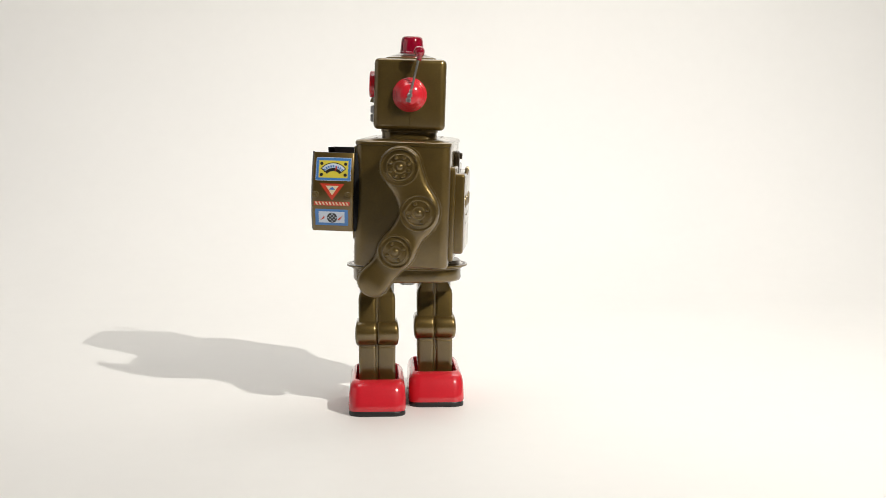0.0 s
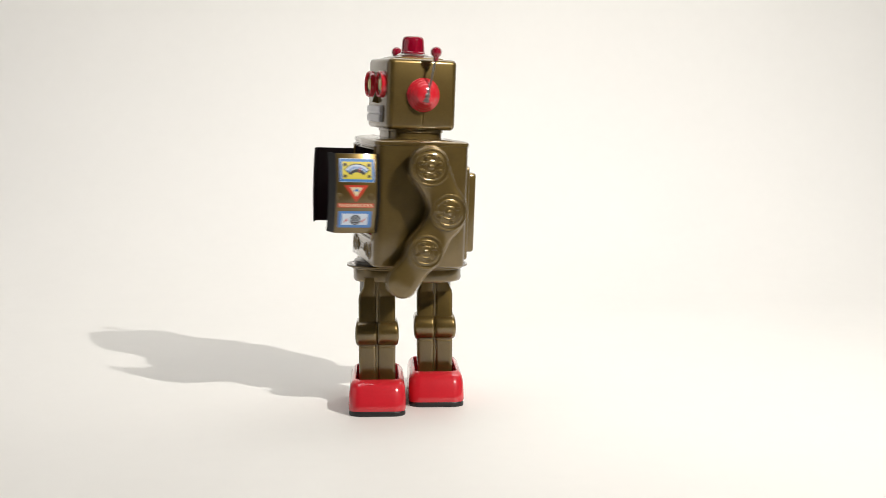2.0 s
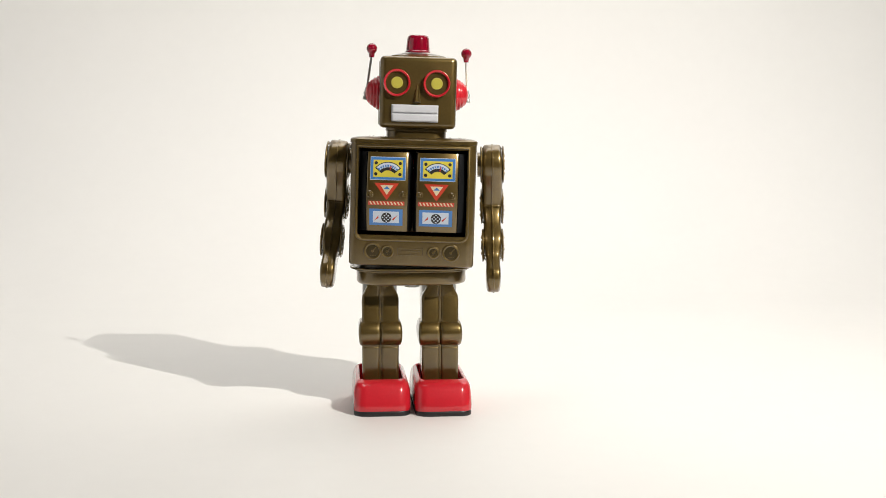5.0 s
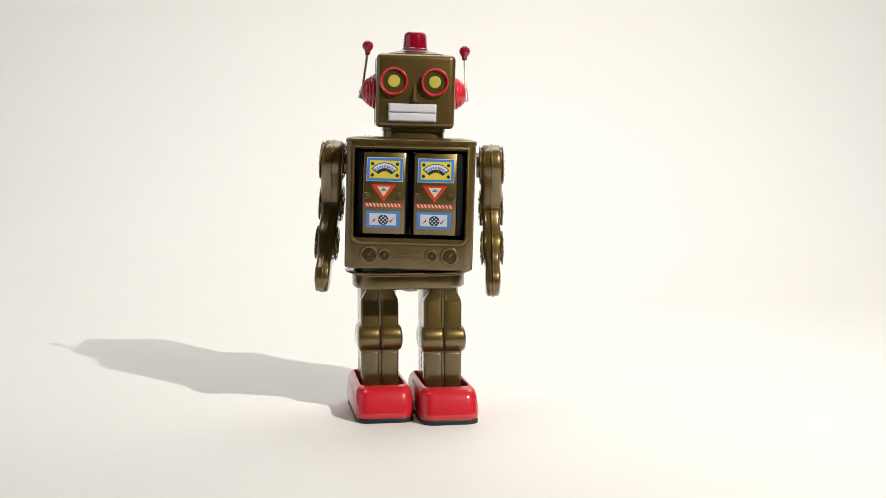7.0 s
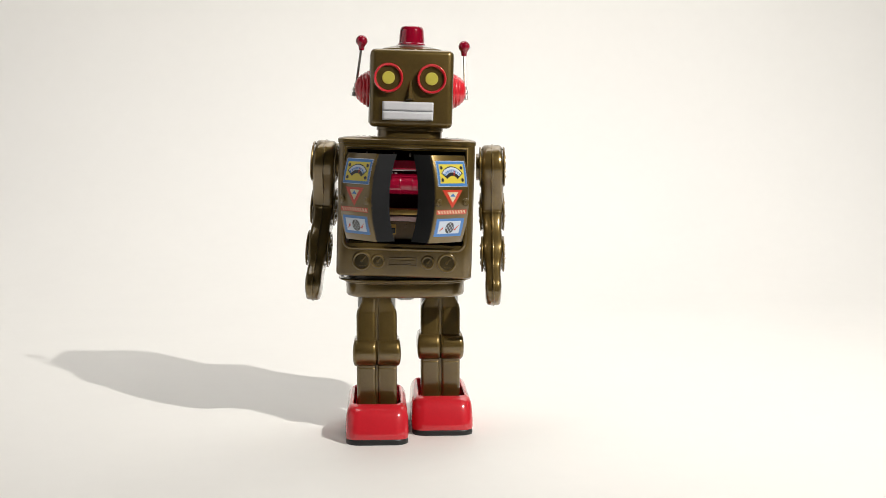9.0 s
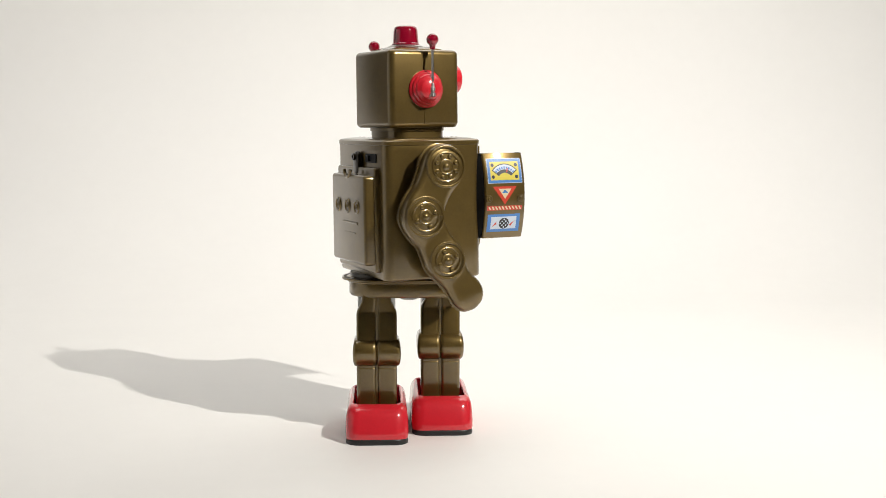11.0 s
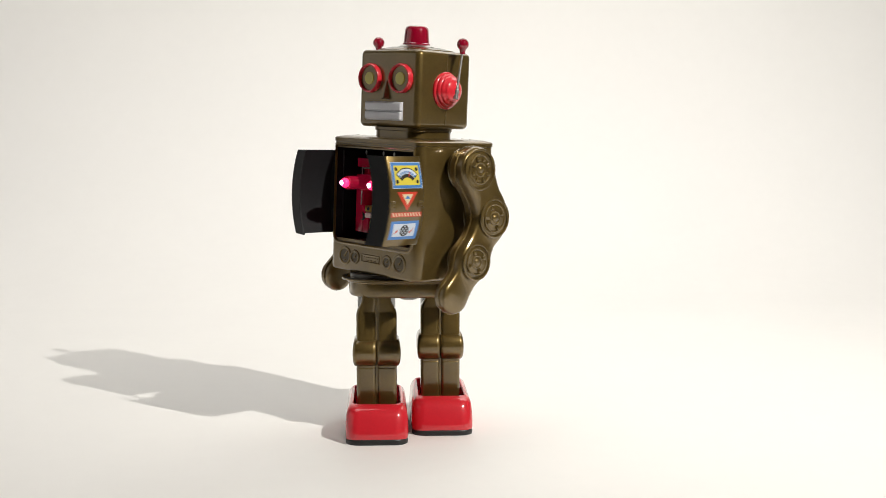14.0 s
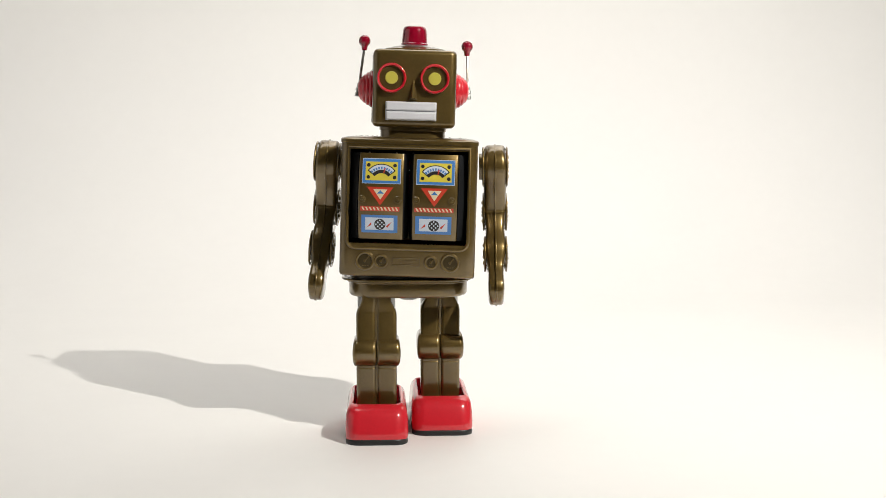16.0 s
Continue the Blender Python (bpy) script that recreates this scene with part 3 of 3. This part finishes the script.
def engine(robot):
    """Red works behind the doors; turns with the torso."""
    bm = bmesh.new()
    y = -0.021
    h = -HIP_Z
    # crimson frame: a top bar, two posts (one of them notched) and two feet with chamfered shoulders
    rbox(bm, 0.0330, 0.0055, 0.1979 + h, 0.2050 + h, 0.0012, 0.001, cy=y)
    rbox(bm, 0.0042, 0.0060, 0.1490 + h, 0.1926 + h, 0.0012, 0.001, cx=-0.0288, cy=y)
    rbox(bm, 0.0030, 0.0040, 0.1900 + h, 0.2000 + h, 0.0012, 0.001, cx=-0.0262, cy=y + 0.002)
    rbox(bm, 0.0042, 0.0060, 0.1490 + h, 0.2000 + h, 0.0012, 0.001, cx=0.0288, cy=y)
    for s in (-1, 1):
        loft(bm, [(0.1490 + h, 0.0070, 0.0052, 0.001, s * 0.0255, y), (0.1600 + h, 0.0070, 0.0052, 0.001, s * 0.0255, y),
                  (0.1680 + h, 0.0042, 0.0052, 0.001, s * 0.0284, y)], n=3)
    works = part("engine", bm, CRIMSON, robot, "red plastic engine frame behind the doors", at=pose(0, 0, HIP_Z))
    for x in (-0.0250, 0.0250):
        bm = bmesh.new()
        lathe(bm, [(0.0030, 0.0), (0.0030, 0.0006), (0.0024, 0.0009), (0.0020, 0.0003), (0, 0.0003)], at_front(x, y - 0.0052, 0.1610 + h), n=16)
        part("screw_socket", bm, BLACK, works, "dark round screw socket")
    bm = bmesh.new()
    mm = Matrix.Translation((-0.0215, y + 0.003, GUN_Z)) @ pose(0, 0, 0, 0, 90, 0)
    cap = [(0.0075 * math.sin(radians(a)), 0.0075 - 0.0075 * math.cos(radians(a))) for a in range(0, 91, 15)]
    lathe(bm, cap + [(r, 0.0430 - z) for r, z in cap[::-1]], mm, n=28)
    for x in (-0.0045, 0.0045):
        ring(bm, 0.0076, 0.0005, Matrix.Translation((x, y + 0.003, GUN_Z)) @ pose(0, 0, 0, 0, 90, 0))
    part("lamp_housing", bm, RED_LIT, works, "glowing clear red lamp housing")
    for x in (-0.0155, 0.0155):
        bm = bmesh.new()
        lathe(bm, [(0.0060, -0.016), (0.0060, 0.004), (0.0050, 0.006), (0.0050, 0.0160), (0.0048, 0.0168), (0.0032, 0.0168)], FRONT, n=20)
        lathe(bm, [(0.0026, 0.0150)] + [(0.0036 * math.cos(radians(a)), 0.0185 + 0.0034 * math.sin(radians(a))) for a in range(-45, 90, 15)] + [(0, 0.0219)], FRONT, n=18, mat=1)
        lathe(bm, [(0.0018, 0.0207), (0.0018, 0.0220), (0.0008, 0.0226), (0, 0.0227)], FRONT, n=12, mat=2)
        GUNS.append(part("gun_barrel", bm, [RED_LIT, PINK_GLOW, CORE_GLOW], works, "red plastic gun barrel with a glowing pink muzzle", at=pose(x, GUN_Y, GUN_Z)))
    bm = bmesh.new()
    rbox(bm, 0.0235, 0.0040, 0.1647 + h, 0.1695 + h, 0.001, 0.0010, cy=y - 0.001)
    part("gold_band", bm, GOLD, works, "gold foil band")
    bm = bmesh.new()
    lathe(bm, [(0.0013, 0.0), (0.0013, 0.0005), (0, 0.0006)], at_front(-0.0188, y - 0.0048, 0.1671 + h), n=12)
    part("band_pin", bm, INK, works, "small black pin")
    bm = bmesh.new()
    rbox(bm, 0.0222, 0.0040, 0.1602 + h, 0.1642 + h, 0.001, 0.0010, cy=y - 0.002)
    part("rose_bar", bm, ROSE, works, "pinkish white plastic bar")
    bm = bmesh.new()
    rbox(bm, 0.0184, 0.0040, 0.1465 + h, 0.1598 + h, 0.001, 0.001, cy=y)
    lathe(bm, [(0.0014, 0.0), (0.0012, 0.0008), (0, 0.0010)], at_front(0.0002, y - 0.0040, 0.1568 + h), n=12)
    part("lower_plate", bm, TAN, works, "tan lacquered lower plate")
    for x, slot in ((-0.0120, True), (0.0120, False)):
        bm = bmesh.new()
        mm = at_front(x, y - 0.004, 0.1540 + h)
        rbox(bm, 0.0054, 0.0038, 0, 0.0010, 0.0008, 0.0003, m=mm)
        if slot:
            rbox(bm, 0.0036, 0.0018, 0.0008, 0.0014, 0.0004, 0.0002, mat=1, m=mm @ Matrix.Translation((0.0012, -0.0008, 0)))
        else:
            rbox(bm, 0.0022, 0.0024, 0.0008, 0.0013, 0.0010, 0.0002, mat=1, m=mm)
            lathe(bm, [(0.0011, 0.0012), (0.0009, 0.0018), (0, 0.0018)], mm, n=10)
        part("gauge_plate", bm, [GOLD, INK], works, "small gold gauge plate")
    bm = bmesh.new()
    for x in (-0.0155, 0.0085):
        for i in range(3):
            tube(bm, [(x + i * 0.0034, y - 0.0065, 0.1955 + h), (x + i * 0.0034 + 0.002, y - 0.0065, 0.1955 + h)], 0.0006)
    tube(bm, [(-0.0248, y - 0.007, 0.1700 + h), (-0.0248, y - 0.007, 0.1978 + h), (0.0245, y - 0.007, 0.1978 + h), (0.0245, y - 0.007, 0.1720 + h)], 0.0006)
    part("wire", bm, STEEL, works, "bare steel wire")
    # bright steel bumps modelled where lamp glints sit at the opening's top
    for x in (-0.0300, -0.0100, 0.0020):
        bm = bmesh.new()
        lathe(bm, [(0.0010, 0), (0.0009, 0.0005), (0, 0.0008)], at_front(x, -0.0200, 0.2090 + h) @ Matrix.Diagonal((1, 1.8, 1, 1)), n=10)
        part("opening_glint", bm, STEEL, works, "small bright bump standing in for a glint")
    return works


HEAD_W, HEAD_D, HEAD_Z0, HEAD_Z1 = 0.0305, 0.0288, 0.2290, 0.2855
NECK_Z = 0.2165


def head_part(robot):
    o = NECK_Z
    bm = bmesh.new()
    rbox(bm, HEAD_W, HEAD_D, HEAD_Z0 - o, HEAD_Z1 - o, 0.0050, 0.0038)
    # stepped crown under the lamp
    loft(bm, [(HEAD_Z1 - o - 0.001, 0.0225, 0.021, 0.004, 0, 0), (HEAD_Z1 - o + 0.0010, 0.0215, 0.020, 0.004, 0, 0), (HEAD_Z1 - o + 0.0028, 0.0155, 0.0150, 0.006, 0, 0)])
    # seams down the sides
    for s in (-1, 1):
        tube(bm, [(s * HEAD_W, 0.001, HEAD_Z0 - o + 0.003), (s * HEAD_W, 0.001, HEAD_Z1 - o - 0.003)], 0.0004)
    head = part("head", bm, BRONZE, robot, "boxy bronze tin head", at=pose(0, 0, NECK_Z))
    bm = bmesh.new()
    rbox(bm, 0.0240, 0.0225, 0.0, HEAD_Z0 - o + 0.001, 0.012, 0.0012)
    rbox(bm, 0.0247, 0.0232, 0.0100, HEAD_Z0 - o + 0.001, 0.012, 0.0006)
    part("neck", bm, BRONZE, head)
    bm = bmesh.new()
    lathe(bm, [(0.0, 0.0), (0.0135, 0.0), (0.0135, 0.0012), (0.0112, 0.0024), (0, 0.0024)], Matrix.Translation((0, 0, HEAD_Z1 - o + 0.0022)), n=36)
    part("lamp_collar", bm, STEEL, head, "dull steel lamp collar")
    bm = bmesh.new()
    lathe(bm, [(0.0, 0), (0.0100, 0), (0.0102, 0.0012), (0.0096, 0.0018), (0.0089, 0.0110), (0.0082, 0.0132), (0.0068, 0.0142), (0.0, 0.0146)],
          Matrix.Translation((0, 0, HEAD_Z1 - o + 0.0044)), n=36)
    part("dome_lamp", bm, RED_CLEAR, head, "clear red plastic dome lamp")
    for x in (-0.0171, 0.0143):
        bm = bmesh.new()
        mm = at_front(x, -HEAD_D, 0.2645 - o)
        lathe(bm, [(0.0108, -0.001), (0.0107, 0.0030), (0.0101, 0.0040), (0.0092, 0.0037), (0.0087, 0.0020), (0.0087, 0.0012), (0, 0.0012)], mm, n=36)
        eye = part("eye_ring", bm, RED, head, "red eye ring")
        bm = bmesh.new()
        lathe(bm, [(0.0089, 0.0010), (0.0087, 0.0018), (0, 0.0022)], mm, n=32)
        part("iris", bm, BRONZE, head)
        bm = bmesh.new()
        lathe(bm, [(0.0047, 0.0020), (0.0044, 0.0027), (0, 0.0030)], mm, n=28)
        part("pupil", bm, EYE_YELLOW, head, "yellow eye disc")
    bm = bmesh.new()
    top, low = 0.2630 - o, 0.2490 - o
    v = [bm.verts.new((x - 0.0010, -HEAD_D - y, z)) for x, y, z in (
        (-0.0034, -0.0003, low), (-0.0011, 0.0046, low + 0.0012), (0.0011, 0.0046, low + 0.0012), (0.0034, -0.0003, low),
        (-0.0008, -0.0003, top), (-0.0003, 0.0004, top), (0.0003, 0.0004, top), (0.0008, -0.0003, top))]
    for f in ((0, 1, 5, 4), (1, 2, 6, 5), (2, 3, 7, 6), (0, 3, 2, 1), (4, 5, 6, 7), (0, 4, 7, 3)):
        bm.faces.new([v[i] for i in f])
    part("nose", bm, BRONZE, head)
    bm = bmesh.new()
    rbox(bm, 0.0186, 0.0068, 0, 0.0012, 0.0006, 0.0004, m=at_front(-0.0024, -HEAD_D, 0.2408 - o))
    for dz in (-0.0034, 0.0034):
        rbox(bm, 0.0183, 0.0031, 0, 0.0032, 0.0008, 0.0014, m=at_front(-0.0024, -HEAD_D, 0.2408 - o + dz))
    part("mouth", bm, WHITE, head, "white ribbed mouth bar")
    for s in (-1, 1):
        bm = bmesh.new()
        mm = Matrix.Translation((s * HEAD_W, 0.0, 0.2570 - o)) @ pose(0, 0, 0, 0, 90 * s, 0)
        prof = [(0.0136, -0.0005), (0.0137, 0.0014), (0.0132, 0.0021), (0.0124, 0.0025), (0.0122, 0.0040), (0.0117, 0.0047), (0.0108, 0.0052),
                (0.0105, 0.0064), (0.0098, 0.0072), (0.0088, 0.0078), (0.0084, 0.0087), (0.0076, 0.0094), (0.0060, 0.0101), (0.0040, 0.0109), (0, 0.0114)]
        lathe(bm, prof, mm, n=30)
        ear = part("ear", bm, RED, head, "stepped red plastic ear")
        bm = bmesh.new()
        top = 0.2880 - o if s < 0 else 0.2868 - o
        x0, x1 = s * (HEAD_W + 0.0108), (-0.0372 if s < 0 else 0.0400)
        y1 = -0.0025 if s < 0 else 0.0068
        rise = Matrix.Translation((x0, 0, 0.2552 - o)) @ Vector((x1 - x0, y1, top - 0.2552 + o)).to_track_quat("Z", "Y").to_matrix().to_4x4()
        tube(bm, [(x0, 0, 0.2535 - o), (x1, y1, top)], 0.0009)
        lathe(bm, [(0.0, -0.0040), (0.0021, -0.0040), (0.0021, -0.0014), (0.0016, -0.0010), (0.0016, 0.0), (0.0021, 0.0004), (0.0021, 0.0024),
                   (0.0015, 0.0030), (0.0014, 0.0056), (0.0009, 0.0060)], rise, n=12)
        rod = part("antenna", bm, STEEL, head, "thin steel antenna rod")
        bm = bmesh.new()
        lathe(bm, [(0.0, -0.0028), (0.0020, -0.0028), (0.0023, 0.0), (0.0026, 0.0005)] + [(0.0044 * math.cos(radians(a)), 0.0042 + 0.0044 * math.sin(radians(a))) for a in range(-50, 90, 14)] + [(0, 0.0086)],
              Matrix.Translation((x1, y1, top)), n=20)
        part("antenna_ball", bm, RED_CLEAR, head, "red plastic antenna ball")
    return head


# ---------------------------------------------------------------- build
backdrop()
room()
dust()
robot = tagged(new("toy_robot"), "bronze tin toy robot with red shoes and printed chest doors", "toy robot")
hip_block = hips(robot)
LEGS = {-1: leg(robot, -1), 1: leg(robot, 1)}
torso = torso_part(robot)
ARMS = {s: arm(torso, s) for s in (-1, 1)}
DOORS = {s: door(robot, s) for s in (-1, 1)}
works = engine(robot)
head = head_part(robot)

# ---------------------------------------------------------------- movement
SPAN = 16.0
STEP = 0.05


def between(table, t):
    """Straight interpolation in a table of (time, value, ...)."""
    if t <= table[0][0]:
        return table[0][1:]
    for a, b in zip(table, table[1:]):
        if t <= b[0]:
            f = (t - a[0]) / (b[0] - a[0])
            return tuple(p + (q - p) * f for p, q in zip(a[1:], b[1:]))
    return table[-1][1:]


# time, degrees of turn of the upper body (0 faces the camera, clockwise from above is negative)
SPIN = [(0.0, -90), (0.5, -173), (1.0, -260.5), (1.5, -335.3), (2.0, -431), (2.5, -517), (3.0, -602), (3.5, -679.2), (3.70, -714), (3.76, -716.6),
        (9.50, -716.6), (9.62, -728), (11.5, -1045.5), (12.0, -1139), (12.5, -1221), (13.0, -1310), (13.5, -1390.5), (14.0, -1482), (14.5, -1566),
        (15.0, -1654), (15.5, -1737), (15.84, -1793), (15.92, -1796.6), (16.0, -1796.6)]
# time, how far the doors stand open
OPEN = [(0.0, 1), (3.64, 1), (3.78, 0), (8.91, 0), (9.10, 1), (15.79, 1), (15.92, 0), (16.0, 0)]
# time, how far the gun barrels stand out
FIRE = [(0.0, 1), (3.60, 1), (3.68, 0), (9.08, 0), (9.19, 1), (15.73, 1), (15.80, 0), (16.0, 0)]
OPEN_TURN = 91
# time, place of the toy across and away, turn of the lower body
BODY = [(0, -0.0321, 1.0256, 3.0), (4.3, -0.0321, 1.0256, 3.0), (4.9, -0.029, 1.0116, 5.0), (5.6, -0.0275, 0.9916, 5.0), (6.3, -0.0262, 0.9751, 6), (6.5, -0.0265, 0.9743, 7), (6.7, -0.0274, 0.9806, 8.5), (6.9, -0.0283, 0.9824, 9.5), (7.1, -0.028, 0.9815, 9.5), (7.3, -0.0265, 0.9829, 7.5), (7.5, -0.0267, 0.9666, 7.5), (7.7, -0.0273, 0.9578, 8), (7.9, -0.0279, 0.963, 10), (8.0, -0.0275, 0.9592, 11), (8.1, -0.027, 0.9564, 12.5), (8.2, -0.0276, 0.951, 13), (8.3, -0.0254, 0.947, 4.0), (8.4, -0.0262, 0.9409, 3.0), (8.6, -0.0272, 0.9332, 3.0), (8.8, -0.0272, 0.9311, 3.0), (16, -0.0274, 0.9311, 3.0)]
# time, how far the toy's right leg stands forward of the hip (the left stands back as far)
STRIDE = [(0, 0.0165), (4.3, 0.0165), (4.7, -0.005), (4.95, -0.005), (5.3, 0.016), (5.6, -0.004), (5.8, -0.004), (6.3, 0.0148), (6.5, 0.0176), (6.7, 0.007), (6.9, -0.0067), (7.1, -0.0077), (7.3, -0.0059), (7.5, 0.0097), (7.7, 0.0183), (7.9, 0.0124), (8.0, 0.0065), (8.1, -0.0024), (8.2, -0.0082), (8.3, -0.0021), (8.4, 0.0044), (8.6, 0.0121), (8.8, 0.0133), (16, 0.0133)]
# time, sideways sway of the hip over the legs
SWAY = [(0.0, 0), (3.6, 0), (3.8, -0.0036), (4.2, -0.0036), (5.2, 0.0015), (5.8, -0.0015), (6.3, -0.0003), (6.5, -0.0007), (7.0, -0.002), (7.5, 0), (8.0, 0.002), (8.2, 0.001), (8.5, -0.001), (9.0, -0.0036), (9.5, -0.0036), (10.0, -0.0012), (16.0, -0.0012)]
# time, sideways shift of the upper body over the hip
SHIFT = [(0.0, 0.0014), (3.6, 0.0014), (3.8, 0.0032), (4.3, 0.0032), (5.2, 0.003), (5.8, 0.002), (6.5, 0.0028), (7.0, 0.0032), (7.3, 0.0046), (7.5, 0.0054), (8.0, 0.0033), (8.5, 0.0029), (9.0, 0.0024), (16.0, 0.0024)]
LEAN = (1.34, 0.74)
SPIN_LEAN = (-0.98, 0.94)
CHEST_LAG = -4.6


def motions():
    times = [round(i * STEP, 3) for i in range(int(SPAN / STEP) + 1)]
    body, base, upper, crown, legs, doors = [], [], [], [], {-1: [], 1: []}, {-1: [], 1: []}
    for t in times:
        x, y, turn = between(BODY, t)
        sway = between(SWAY, t)[0]
        body.append((t, pose(x + 0.001, y, 0, 0, 0, turn)))
        base.append((t, pose(sway + 0.001, 0, 0)))
        spin = between(SPIN, t)[0] - 3 - 0.85 * (turn - 3)
        chest = pose(0, 0, 0, 0, 0, CHEST_LAG)
        lean = pose(0, 0, 0, 0, 0, -turn) @ pose(0, 0, 0, LEAN[0], LEAN[1], 0) @ pose(0, 0, 0, 0, 0, turn)
        turned = Matrix.Translation((sway + between(SHIFT, t)[0] - 0.001, 0, HIP_Z)) @ lean @ pose(0, 0, 0, 0, 0, spin) @ pose(0, 0, 0, SPIN_LEAN[0], SPIN_LEAN[1], 0)
        upper.append((t, turned @ chest))
        crown.append((t, turned @ Matrix.Translation((0, 0, NECK_Z - HIP_Z))))
        forward = between(STRIDE, t)[0]
        for s in (-1, 1):
            legs[s].append((t, pose(s * 0.0243, s * forward, 0)))
            swing = s * OPEN_TURN * between(OPEN, t)[0]
            doors[s].append((t, turned @ chest @ pose(s * HINGE_X, -HINGE_Y, (OPEN_LO + OPEN_HI) / 2 + 0.0004, 0, 0, swing)))
    walk(robot, body)
    walk(hip_block, base)
    walk(torso, upper)
    walk(works, upper)
    walk(head, crown)
    for gun in GUNS:
        x = gun.location.x
        walk(gun, [(t, pose(x, GUN_Y - GUN_OUT * between(FIRE, t)[0], GUN_Z)) for t in times])
    for s in (-1, 1):
        walk(LEGS[s], legs[s])
        walk(DOORS[s], doors[s])


motions()
